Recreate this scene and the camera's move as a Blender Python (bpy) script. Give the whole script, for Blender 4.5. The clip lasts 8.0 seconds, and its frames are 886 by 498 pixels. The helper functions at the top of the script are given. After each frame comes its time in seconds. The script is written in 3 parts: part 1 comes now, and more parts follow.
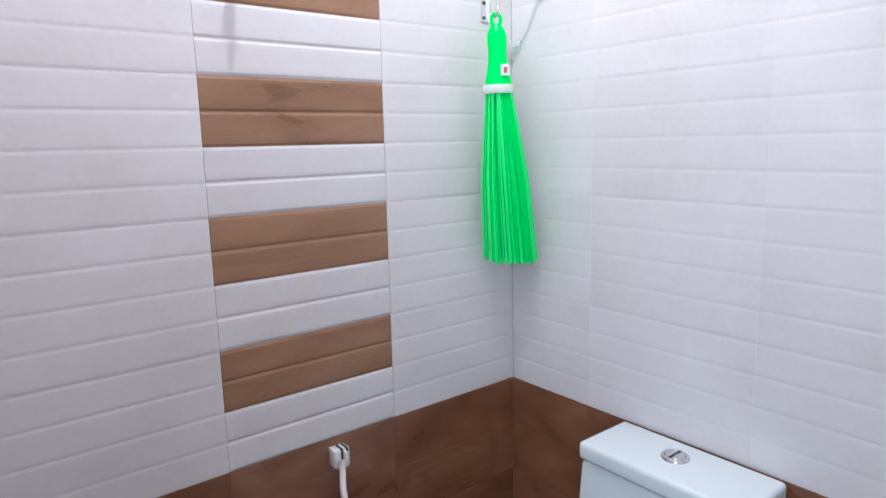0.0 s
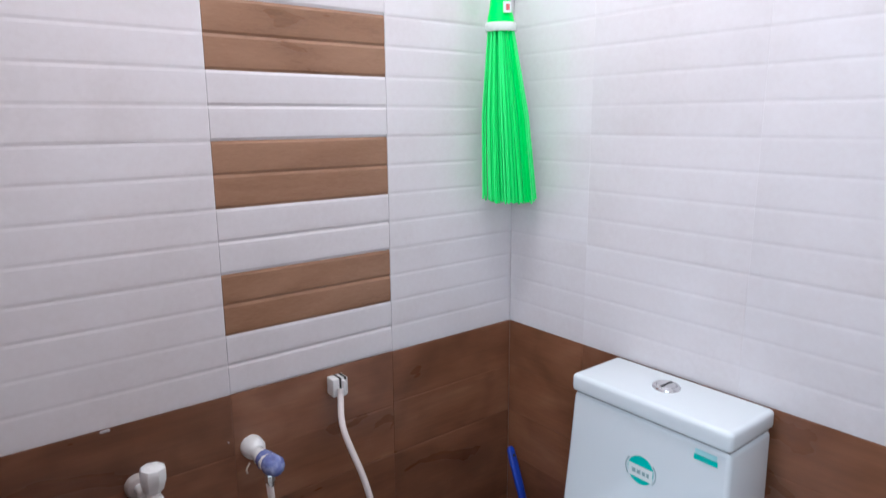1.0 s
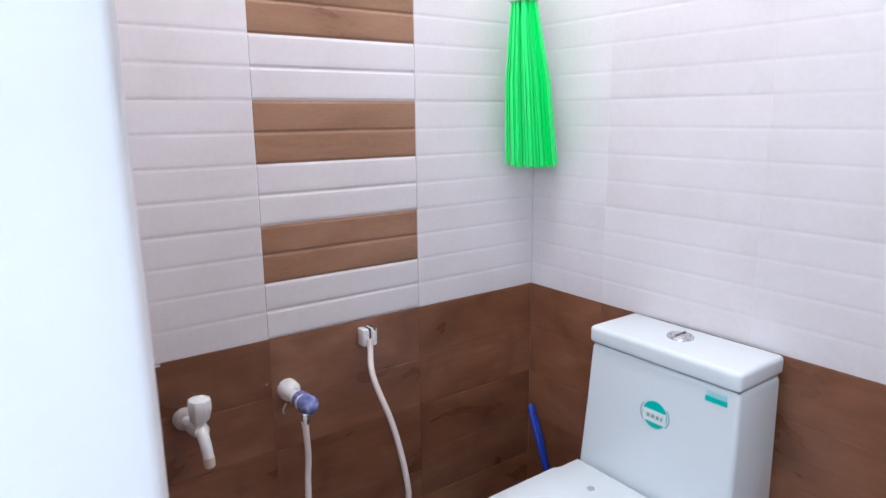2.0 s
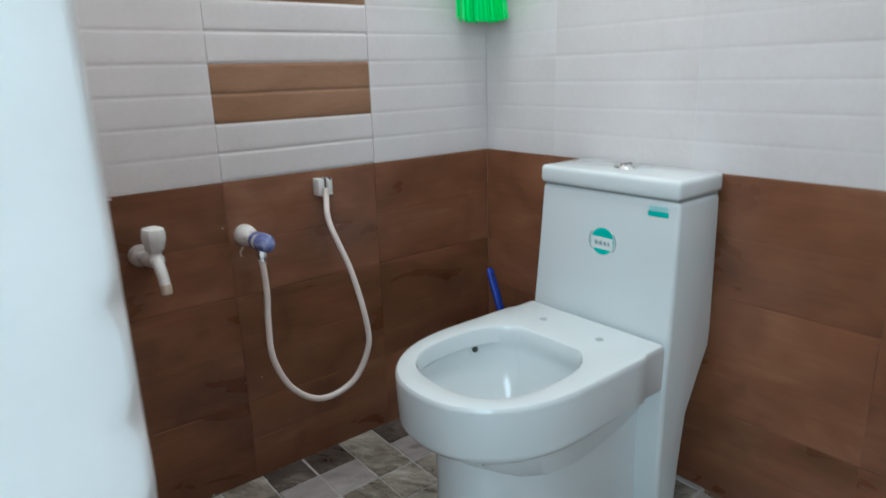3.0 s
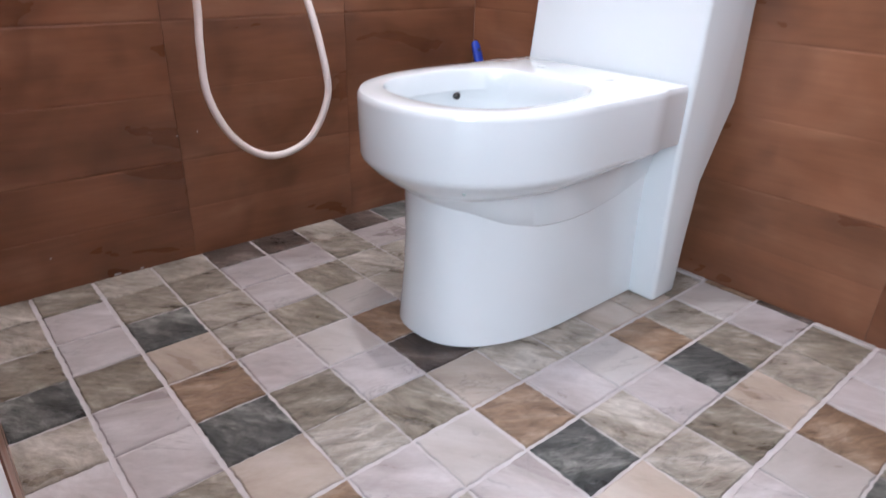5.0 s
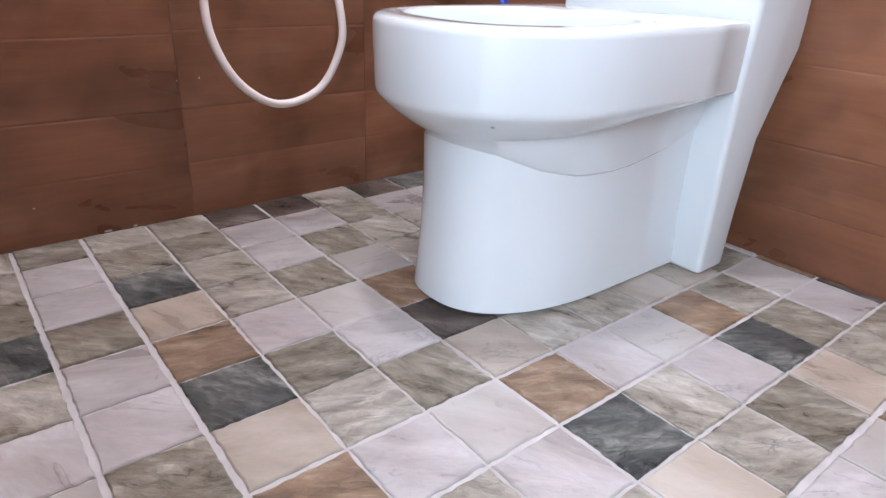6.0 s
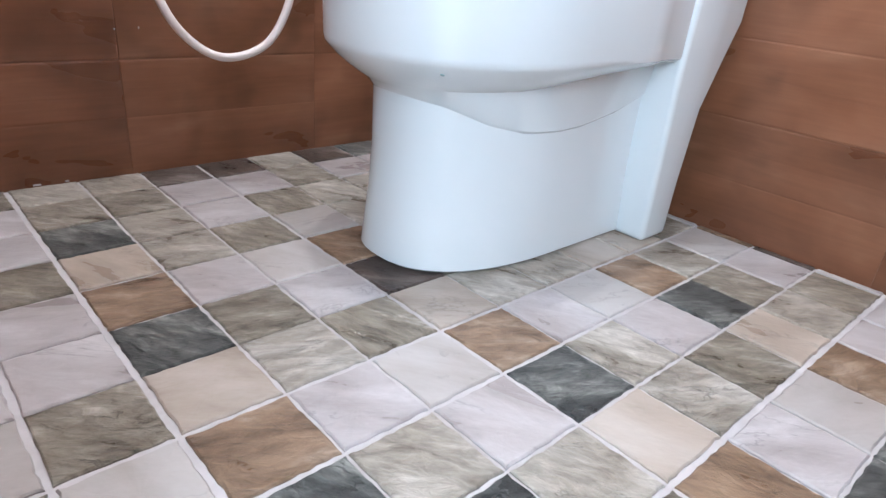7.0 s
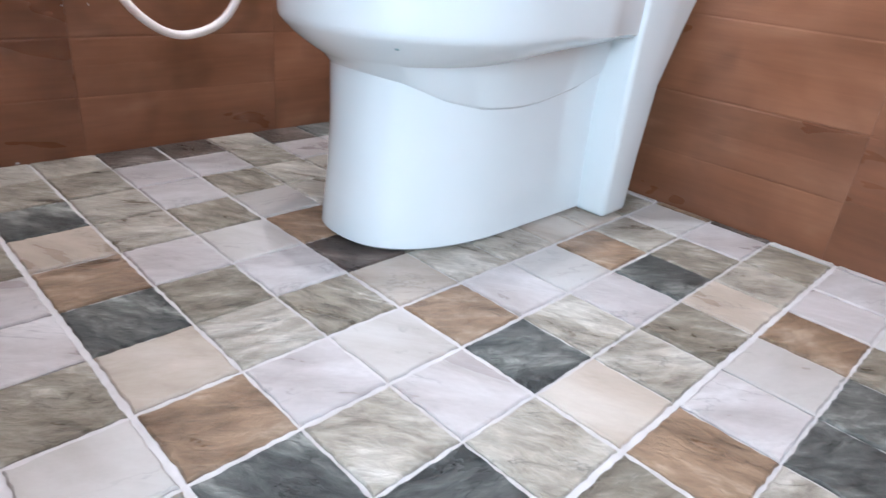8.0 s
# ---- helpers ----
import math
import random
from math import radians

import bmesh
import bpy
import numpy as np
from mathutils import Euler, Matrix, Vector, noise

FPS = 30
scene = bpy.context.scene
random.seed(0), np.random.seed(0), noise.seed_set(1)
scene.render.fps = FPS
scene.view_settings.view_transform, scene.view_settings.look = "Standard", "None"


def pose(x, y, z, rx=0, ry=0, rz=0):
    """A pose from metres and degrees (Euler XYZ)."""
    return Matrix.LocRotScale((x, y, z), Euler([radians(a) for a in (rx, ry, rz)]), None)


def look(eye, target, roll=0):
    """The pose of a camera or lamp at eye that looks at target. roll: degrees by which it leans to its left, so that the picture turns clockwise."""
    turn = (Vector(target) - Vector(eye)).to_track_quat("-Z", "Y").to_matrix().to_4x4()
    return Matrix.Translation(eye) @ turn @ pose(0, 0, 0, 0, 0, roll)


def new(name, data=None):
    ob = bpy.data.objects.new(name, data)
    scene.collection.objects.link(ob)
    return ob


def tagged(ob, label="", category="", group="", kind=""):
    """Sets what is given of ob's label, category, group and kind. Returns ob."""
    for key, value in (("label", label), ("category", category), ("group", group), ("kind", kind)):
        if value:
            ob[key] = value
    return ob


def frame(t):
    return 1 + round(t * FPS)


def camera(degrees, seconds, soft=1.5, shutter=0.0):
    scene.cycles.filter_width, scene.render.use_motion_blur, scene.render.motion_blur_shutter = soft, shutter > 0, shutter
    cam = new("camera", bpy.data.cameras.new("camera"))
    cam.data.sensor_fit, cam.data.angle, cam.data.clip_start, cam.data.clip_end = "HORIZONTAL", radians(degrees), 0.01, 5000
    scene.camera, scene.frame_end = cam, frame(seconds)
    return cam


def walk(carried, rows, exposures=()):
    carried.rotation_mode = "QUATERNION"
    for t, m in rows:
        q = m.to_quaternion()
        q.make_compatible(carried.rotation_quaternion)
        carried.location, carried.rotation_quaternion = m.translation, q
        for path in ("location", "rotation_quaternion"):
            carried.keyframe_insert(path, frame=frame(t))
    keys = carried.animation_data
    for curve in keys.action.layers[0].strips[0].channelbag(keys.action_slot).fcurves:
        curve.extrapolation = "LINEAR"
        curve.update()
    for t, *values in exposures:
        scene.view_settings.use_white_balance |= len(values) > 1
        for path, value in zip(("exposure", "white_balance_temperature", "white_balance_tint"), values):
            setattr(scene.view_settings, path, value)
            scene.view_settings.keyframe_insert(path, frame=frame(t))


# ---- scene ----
cam = camera(69.6, 8.0, soft=1.4, shutter=0.4)
PATH = [
    (0, (1.146, -1.129, 1.327), (-0.403, 0.092, 0.996), -1.3),
    (0.5, (1.154, -1.134, 1.288), (-0.388, 0.085, 0.917), -0.4),
    (1, (1.172, -1.148, 1.236), (-0.369, 0.065, 0.84), -0.4),
    (1.2, (1.187, -1.151, 1.219), (-0.35, 0.055, 0.789), -0.8),
    (2.3, (1.282, -1.229, 1.12), (-0.316, -0.097, 0.714), -0.6),
    (2.5, (1.316, -1.238, 1.067), (-0.281, -0.118, 0.625), -1.2),
    (2.9, (1.335, -1.235, 0.945), (-0.19, -0.049, 0.427), -1.1),
    (3, (1.33, -1.222, 0.924), (-0.181, -0.026, 0.389), -1.7),
    (3.5, (1.319, -1.192, 0.817), (-0.175, 0.008, 0.244), -3.3),
    (4, (1.3, -1.158, 0.723), (-0.166, 0.014, 0.034), -3.3),
    (4.5, (1.274, -1.145, 0.666), (-0.153, 0.023, -0.108), -1.4),
    (5, (1.225, -1.146, 0.582), (-0.142, 0.041, -0.268), 1.6),
    (5.2, (1.203, -1.121, 0.549), (-0.172, 0.043, -0.321), 1.1),
    (6.3, (1.165, -1.100, 0.437), (-0.250, 0.060, -0.374), 2.8),
    (6.5, (1.174, -1.109, 0.423), (-0.203, 0.088, -0.393), 3.6),
    (7, (1.181, -1.103, 0.410), (-0.119, 0.162, -0.427), 5.5),
    (7.5, (1.188, -1.110, 0.402), (-0.121, 0.148, -0.436), 5.5),
    (8, (1.198, -1.092, 0.402), (-0.031, 0.223, -0.471), 5.8),
]
walk(cam, [(t, look(eye, target, roll)) for t, eye, target, roll in PATH],
     exposures=[(0, 0.03, 5740, 6), (1.2, 0.24, 5900, 9), (2.4, 0.36, 5930, 10), (2.8, 0.06, 5980, -5), (3.2, 0.10, 6020, -4), (3.6, 0.38, 6130, -1), (4.0, 0.48, 6100, 4), (4.6, 0.98, 6240, 12), (5.1, 0.98, 6250, 14), (6.4, 1.30, 6020, 10), (7.6, 1.29, 5880, 5), (8, 1.44, 5830, 5)])

# ---- world and lights ----
world = bpy.data.worlds.new("world")
scene.world = world
world.use_nodes = True
wn = world.node_tree
sky = wn.nodes.new("ShaderNodeTexSky")
sky.sky_type = "NISHITA"
sky.sun_disc = False
sky.sun_elevation, sky.sun_rotation = radians(48), radians(200)
wn.links.new(sky.outputs[0], wn.nodes["Background"].inputs[0])
wn.nodes["Background"].inputs[1].default_value = 0.12


def lamp(name, kind, m, energy, color, size=0.1, size_y=None):
    data = bpy.data.lights.new(name, kind)
    data.energy, data.color = energy, color
    if kind == "AREA":
        data.shape, data.size, data.size_y = "RECTANGLE", size, size_y or size
    elif kind == "POINT":
        data.shadow_soft_size = size
    ob = new(name, data)
    ob.matrix_world = m
    return ob


BULB = (0.40, -0.49, 2.32)
lamp("bulb_light", "POINT", pose(*BULB), 20.5, (0.985, 0.955, 0.955), 0.035)
# added lamp facing the doorway from an unseen hall, for daylight and phone light
lamp("added_hall_fill", "AREA", look((2.3, -2.36, 1.5), (2.3, 0.0, 1.5)), 31.0, (0.77, 0.89, 1.0), 1.1, 1.4)


# ---- materials ----
def mat(name, color, rough=0.5, metal=0.0):
    m = bpy.data.materials.new(name)
    m.use_nodes = True
    b = m.node_tree.nodes["Principled BSDF"]
    b.inputs["Base Color"].default_value = (*color, 1)
    b.inputs["Roughness"].default_value = rough
    b.inputs["Metallic"].default_value = metal
    return m


def surface(name, stops, scale=(1, 1, 1), size=6.0, detail=6.0, rough=(0.25, 0.4), bump=0.1, fine=90.0, fine_bump=0.0,
            distort=0.4, jitter=0.0, tone=0.0, metal=0.0):
    """A mottled surface: two scales of noise through a ramp of colours, each object with its own offset and tone."""
    m = bpy.data.materials.new(name)
    m.use_nodes = True
    t = m.node_tree
    n, l = t.nodes, t.links
    b = n["Principled BSDF"]
    co, info = n.new("ShaderNodeTexCoord"), n.new("ShaderNodeObjectInfo")
    mp = n.new("ShaderNodeMapping")
    mp.inputs["Scale"].default_value = scale
    l.new(co.outputs["Object"], mp.inputs["Vector"])
    if jitter:
        mul = n.new("ShaderNodeVectorMath")
        mul.operation = "SCALE"
        mul.inputs[0].default_value = (17.3, 9.1, 23.7)
        l.new(info.outputs["Random"], mul.inputs["Scale"])
        l.new(mul.outputs[0], mp.inputs["Location"])
    big, small = n.new("ShaderNodeTexNoise"), n.new("ShaderNodeTexNoise")
    for node, s, d in ((big, size, detail), (small, fine, 4.0)):
        l.new(mp.outputs[0], node.inputs["Vector"])
        node.inputs["Scale"].default_value, node.inputs["Detail"].default_value = s, d
        node.inputs["Distortion"].default_value = distort
    mix = n.new("ShaderNodeMix")
    mix.data_type = "FLOAT"
    mix.inputs[0].default_value = 0.25
    l.new(big.outputs[0], mix.inputs[2])
    l.new(small.outputs[0], mix.inputs[3])
    ramp = n.new("ShaderNodeValToRGB")
    e = ramp.color_ramp.elements
    while len(e) < len(stops):
        e.new(0.5)
    for k, (p, c) in enumerate(stops):
        e[k].position, e[k].color = p, (*c, 1)
    l.new(mix.outputs[0], ramp.inputs[0])
    hsv = n.new("ShaderNodeHueSaturation")
    rng = n.new("ShaderNodeMapRange")
    rng.inputs["To Min"].default_value, rng.inputs["To Max"].default_value = 1 - tone, 1 + tone
    l.new(info.outputs["Random"], rng.inputs["Value"])
    l.new(rng.outputs[0], hsv.inputs["Value"])
    l.new(ramp.outputs[0], hsv.inputs["Color"])
    l.new(hsv.outputs[0], b.inputs["Base Color"])
    rr = n.new("ShaderNodeMapRange")
    rr.inputs["From Min"].default_value, rr.inputs["From Max"].default_value = 0.3, 0.7
    rr.inputs["To Min"].default_value, rr.inputs["To Max"].default_value = rough
    l.new(big.outputs[0], rr.inputs["Value"])
    l.new(rr.outputs[0], b.inputs["Roughness"])
    b.inputs["Metallic"].default_value = metal
    last = None
    for node, strength, dist in ((big, bump, 0.004), (small, fine_bump, 0.001)):
        if strength:
            bp = n.new("ShaderNodeBump")
            bp.inputs["Strength"].default_value, bp.inputs["Distance"].default_value = strength, dist
            l.new(node.outputs[0], bp.inputs["Height"])
            if last:
                l.new(last.outputs[0], bp.inputs["Normal"])
            last = bp
    if last:
        l.new(last.outputs[0], b.inputs["Normal"])
    return m


WHITE_TILE = surface("white_wall_tile", [(0.3, (0.70, 0.652, 0.648)), (0.48, (0.755, 0.712, 0.715)), (0.7, (0.80, 0.768, 0.78))],
                     size=3.5, rough=(0.14, 0.22), bump=0.012, jitter=1.0, tone=0.02)


def wood_tile(name, k):
    """Glazed wood-look tile: broad tones, fine grain along the plank, dark knots and smoky patches."""
    m = bpy.data.materials.new(name)
    m.use_nodes = True
    n, l = m.node_tree.nodes, m.node_tree.links
    b = n["Principled BSDF"]
    co, info, off = n.new("ShaderNodeTexCoord"), n.new("ShaderNodeObjectInfo"), n.new("ShaderNodeVectorMath")
    off.operation = "SCALE"
    off.inputs[0].default_value = (17.3, 9.1, 23.7)
    l.new(info.outputs["Random"], off.inputs["Scale"])

    def layer(scale, size, detail, distort):
        mp, tex = n.new("ShaderNodeMapping"), n.new("ShaderNodeTexNoise")
        mp.inputs["Scale"].default_value = scale
        l.new(co.outputs["Object"], mp.inputs["Vector"])
        l.new(off.outputs[0], mp.inputs["Location"])
        l.new(mp.outputs[0], tex.inputs["Vector"])
        tex.inputs["Scale"].default_value, tex.inputs["Detail"].default_value, tex.inputs["Distortion"].default_value = size, detail, distort
        return tex

    def ranged(node, lo, hi, to_lo, to_hi):
        r = n.new("ShaderNodeMapRange")
        r.inputs["From Min"].default_value, r.inputs["From Max"].default_value = lo, hi
        r.inputs["To Min"].default_value, r.inputs["To Max"].default_value = to_lo, to_hi
        l.new(node.outputs[0], r.inputs["Value"])
        return r

    def times(p, q):
        mul = n.new("ShaderNodeMath")
        mul.operation = "MULTIPLY"
        l.new(p.outputs[0], mul.inputs[0])
        l.new(q.outputs[0], mul.inputs[1])
        return mul
    broad = layer((0.7, 0.7, 1.6), 5.0, 4.0, 0.5)
    grain = layer((0.5, 0.5, 7.0), 16.0, 5.0, 0.4)
    knot = layer((1.0, 1.0, 0.8), 13.0, 1.0, 0.1)
    smoke = layer((0.9, 0.9, 1.2), 7.0, 3.0, 0.25)
    ramp = n.new("ShaderNodeValToRGB")
    e = ramp.color_ramp.elements
    stops = ((0.30, (0.165, 0.065, 0.033)), (0.48, (0.222, 0.091, 0.046)), (0.60, (0.254, 0.109, 0.057)), (0.74, (0.312, 0.148, 0.084)))
    while len(e) < len(stops):
        e.new(0.5)
    for j, (p, c) in enumerate(stops):
        e[j].position, e[j].color = p, (*(v * k for v in c), 1)
    l.new(broad.outputs[0], ramp.inputs[0])
    tone = times(times(ranged(knot, 0.56, 0.76, 1.0, 0.80), ranged(smoke, 0.34, 0.70, 1.10, 0.87)),
                 times(ranged(grain, 0.32, 0.68, 0.93, 1.06), ranged(broad, 0.3, 0.7, 0.97, 1.03)))
    each = n.new("ShaderNodeMapRange")
    each.inputs["To Min"].default_value, each.inputs["To Max"].default_value = 0.93, 1.07
    l.new(info.outputs["Random"], each.inputs["Value"])
    hsv = n.new("ShaderNodeHueSaturation")
    l.new(times(tone, each).outputs[0], hsv.inputs["Value"])
    l.new(ramp.outputs[0], hsv.inputs["Color"])
    l.new(hsv.outputs[0], b.inputs["Base Color"])
    l.new(ranged(broad, 0.3, 0.7, 0.24, 0.40).outputs[0], b.inputs["Roughness"])
    bp = n.new("ShaderNodeBump")
    bp.inputs["Strength"].default_value, bp.inputs["Distance"].default_value = 0.18, 0.002
    l.new(grain.outputs[0], bp.inputs["Height"])
    l.new(bp.outputs[0], b.inputs["Normal"])
    return m


WOODS = [wood_tile("brown_wood_tile_" + nm, k) for nm, k in (("dark", 0.90), ("middle", 1.0), ("pale", 1.10))]
ACCENT = surface("tan_accent_tile", [(0.30, (0.205, 0.103, 0.055)), (0.46, (0.312, 0.164, 0.092)), (0.68, (0.395, 0.222, 0.134))],
                 scale=(0.6, 0.6, 2.2), size=5, rough=(0.25, 0.4), bump=0.10, fine_bump=0.04, jitter=1.0, tone=0.05, distort=0.9)
WALL_GROUT = surface("wall_grout", [(0.3, (0.62, 0.57, 0.57)), (0.7, (0.72, 0.67, 0.68))], size=20, rough=(0.7, 0.9))
DADO_GROUT = surface("dado_grout", [(0.3, (0.15, 0.062, 0.033)), (0.7, (0.20, 0.088, 0.048))], size=20, rough=(0.7, 0.9))
FLOOR_GROUT = surface("floor_grout", [(0.3, (0.48, 0.445, 0.44)), (0.7, (0.62, 0.59, 0.595))], size=25, rough=(0.6, 0.85), fine_bump=0.2)
PLASTER = surface("white_plaster", [(0.3, (0.83, 0.83, 0.835)), (0.7, (0.87, 0.87, 0.875))], size=3, rough=(0.5, 0.7), bump=0.15, fine_bump=0.05)
HALL_FLOOR = surface("hall_floor", [(0.3, (0.50, 0.46, 0.42)), (0.7, (0.60, 0.57, 0.52))], size=2, rough=(0.2, 0.35))
CERAMIC = mat("white_ceramic", (0.77, 0.822, 0.84), 0.06)
CERAMIC.node_tree.nodes["Principled BSDF"].inputs["Coat Weight"].default_value = 0.4
CHROME = mat("chrome", (0.78, 0.79, 0.80), 0.12, 1.0)
STEEL = surface("brushed_steel", [(0.3, (0.45, 0.45, 0.46)), (0.7, (0.6, 0.6, 0.62))], size=30, rough=(0.2, 0.35), metal=1.0)
# near-black for the jet and screws, and for shade painted in slots and holes
DARK = mat("dark_part_and_shade", (0.03, 0.028, 0.026), 0.6)
HOLE = mat("hole_shade_grey", (0.36, 0.40, 0.40), 0.4)
SEAM = mat("lid_gap_shade", (0.28, 0.30, 0.30), 0.7)
GREEN = surface("bright_green_plastic", [(0.3, (0.0, 0.88, 0.09)), (0.7, (0.0, 0.98, 0.13))], size=14, rough=(0.3, 0.45))
STRAND = mat("green_bristle_plastic", (0.0, 0.98, 0.14), 0.35)
_n, _l = STRAND.node_tree.nodes, STRAND.node_tree.links
_geo, _ramp = _n.new("ShaderNodeNewGeometry"), _n.new("ShaderNodeValToRGB")
_ramp.color_ramp.elements[0].color, _ramp.color_ramp.elements[1].color = (0.0, 0.74, 0.09, 1), (0.07, 1.0, 0.24, 1)
_ramp.color_ramp.elements[1].position = 0.6
_l.new(_geo.outputs["Random Per Island"], _ramp.inputs[0])
_l.new(_ramp.outputs[0], _n["Principled BSDF"].inputs["Base Color"])
BAND = mat("pale_band", (0.72, 0.80, 0.72), 0.5)
BLUE = surface("blue_plastic", [(0.3, (0.008, 0.035, 0.33)), (0.7, (0.012, 0.06, 0.46))], size=20, rough=(0.3, 0.42))
HOSE = surface("white_hose_plastic", [(0.3, (0.76, 0.67, 0.63)), (0.7, (0.84, 0.76, 0.73))], size=9, rough=(0.25, 0.4))
TAP_WHITE = surface("white_tap_plastic", [(0.3, (0.76, 0.75, 0.73)), (0.7, (0.84, 0.83, 0.82))], size=20, rough=(0.2, 0.35))
TAP_SMOKE = mat("greyed_plastic", (0.46, 0.41, 0.385), 0.4)
TAP_BEIGE = mat("yellowed_plastic", (0.60, 0.50, 0.40), 0.4)
BLUE_FILM = surface("blue_plastic_film", [(0.3, (0.06, 0.075, 0.26)), (0.5, (0.17, 0.21, 0.48)), (0.70, (0.52, 0.58, 0.82))], size=40, rough=(0.06, 0.2), bump=0.9)
CYAN = mat("pale_cyan_ink", (0.42, 0.76, 0.78), 0.35)
TEAL = mat("teal_sticker_ink", (0.0, 0.56, 0.48), 0.35)
PAPER = mat("white_sticker", (0.80, 0.84, 0.83), 0.35)
INK = mat("grey_sticker_ink", (0.30, 0.42, 0.42), 0.4)
RED = mat("red_label_ink", (0.6, 0.12, 0.12), 0.5)

STONE = {
    "W": [(0.0, (0.36, 0.318, 0.306)), (0.35, (0.435, 0.397, 0.390)), (0.65, (0.478, 0.444, 0.441)), (1.0, (0.57, 0.54, 0.54))],
    "C": [(0.05, (0.40, 0.363, 0.334)), (0.5, (0.468, 0.436, 0.415)), (1.0, (0.535, 0.510, 0.495))],
    "G": [(0.05, (0.22, 0.187, 0.147)), (0.35, (0.345, 0.307, 0.254)), (0.65, (0.43, 0.392, 0.335)), (1.0, (0.58, 0.545, 0.495))],
    "O": [(0.05, (0.14, 0.116, 0.087)), (0.35, (0.24, 0.206, 0.158)), (0.65, (0.315, 0.279, 0.225)), (1.0, (0.49, 0.452, 0.398))],
    "B": [(0.05, (0.335, 0.275, 0.222)), (0.5, (0.430, 0.367, 0.308)), (1.0, (0.50, 0.445, 0.395))],
    "N": [(0.05, (0.15, 0.092, 0.054)), (0.35, (0.245, 0.158, 0.099)), (0.65, (0.31, 0.207, 0.134)), (1.0, (0.44, 0.34, 0.255))],
    "D": [(0.05, (0.038, 0.039, 0.038)), (0.35, (0.080, 0.083, 0.079)), (0.62, (0.145, 0.149, 0.138)), (1.0, (0.36, 0.36, 0.33))],
    "K": [(0.05, (0.035, 0.025, 0.020)), (0.4, (0.085, 0.062, 0.050)), (0.7, (0.130, 0.10, 0.085)), (1.0, (0.28, 0.24, 0.21))],
}


def stone(name, stops, relief, size):
    """Cleft slate: tones drawn out along the cleavage, short broken crevices, and a bump that follows both. Relief
    shade is in the colour too.
    """
    m = bpy.data.materials.new(name)
    m.use_nodes = True
    n, l = m.node_tree.nodes, m.node_tree.links
    b = n["Principled BSDF"]
    co, info = n.new("ShaderNodeTexCoord"), n.new("ShaderNodeObjectInfo")

    def ranged(socket, lo, hi, to_lo, to_hi):
        r = n.new("ShaderNodeMapRange")
        r.inputs["From Min"].default_value, r.inputs["From Max"].default_value = lo, hi
        r.inputs["To Min"].default_value, r.inputs["To Max"].default_value = to_lo, to_hi
        l.new(socket, r.inputs["Value"])
        return r.outputs[0]

    def maths(kind, p, q):
        node = n.new("ShaderNodeMath")
        node.operation = kind
        for k, v in enumerate((p, q)):
            if isinstance(v, (int, float)):
                node.inputs[k].default_value = v
            else:
                l.new(v, node.inputs[k])
        return node.outputs[0]
    # the cleavage runs slantwise, a little otherwise in each tile
    turn, mp0, mp, off = n.new("ShaderNodeCombineXYZ"), n.new("ShaderNodeMapping"), n.new("ShaderNodeMapping"), n.new("ShaderNodeVectorMath")
    off.operation = "SCALE"
    off.inputs[0].default_value = (31.7, 12.9, 7.3)
    l.new(info.outputs["Random"], off.inputs["Scale"])
    l.new(ranged(info.outputs["Random"], 0, 1, -1.25, -0.35), turn.inputs["Z"])
    l.new(co.outputs["Object"], mp0.inputs["Vector"])
    l.new(turn.outputs[0], mp0.inputs["Rotation"])
    l.new(mp0.outputs[0], mp.inputs["Vector"])
    l.new(off.outputs[0], mp.inputs["Location"])
    mp.inputs["Scale"].default_value = (0.62, 1.5, 1.0)

    def tex(scale, detail, rough, distort):
        node = n.new("ShaderNodeTexNoise")
        l.new(mp.outputs[0], node.inputs["Vector"])
        for key, v in (("Scale", scale), ("Detail", detail), ("Roughness", rough), ("Distortion", distort)):
            node.inputs[key].default_value = v
        return node.outputs[0]
    broad, cleft, line, where, grain = tex(size * 0.45, 6, 0.6, 0.5), tex(size * 1.35, 9, 0.70, 0.6), tex(size * 0.55, 5, 0.6, 0.6), tex(size * 0.5, 2, 0.5, 0.0), tex(170, 3, 0.5, 0.0)
    tone = maths("ADD", ranged(broad, 0.36, 0.64, 0.0, 1.0 - 0.35 * relief), maths("MULTIPLY", ranged(cleft, 0.36, 0.66, 0.0, 1.0), 0.35 * relief))
    tone = maths("ADD", tone, ranged(grain, 0.3, 0.7, -0.05, 0.05))
    ramp = n.new("ShaderNodeValToRGB")
    e = ramp.color_ramp.elements
    while len(e) < len(stops):
        e.new(0.5)
    for k, (p, c) in enumerate(stops):
        e[k].position, e[k].color = p, (*c, 1)
    l.new(tone, ramp.inputs[0])
    # crevices: thin, and only here and there; their shade is darkened into the colour
    near = maths("ABSOLUTE", maths("SUBTRACT", line, 0.5), 0.0)
    crack = maths("MULTIPLY", ranged(near, 0.0, 0.013, 1.0, 0.0), ranged(where, 0.50, 0.58, 0.0, 1.0))
    shade = maths("SUBTRACT", ranged(cleft, 0.38, 0.64, 1 - 0.22 * relief, 1 + 0.22 * relief), maths("MULTIPLY", crack, 0.20 + 0.22 * relief))
    hsv = n.new("ShaderNodeHueSaturation")
    l.new(maths("MULTIPLY", shade, ranged(info.outputs["Random"], 0, 1, 0.92, 1.08)), hsv.inputs["Value"])
    l.new(ramp.outputs[0], hsv.inputs["Color"])
    l.new(hsv.outputs[0], b.inputs["Base Color"])
    l.new(ranged(broad, 0.3, 0.7, 0.24, 0.46), b.inputs["Roughness"])
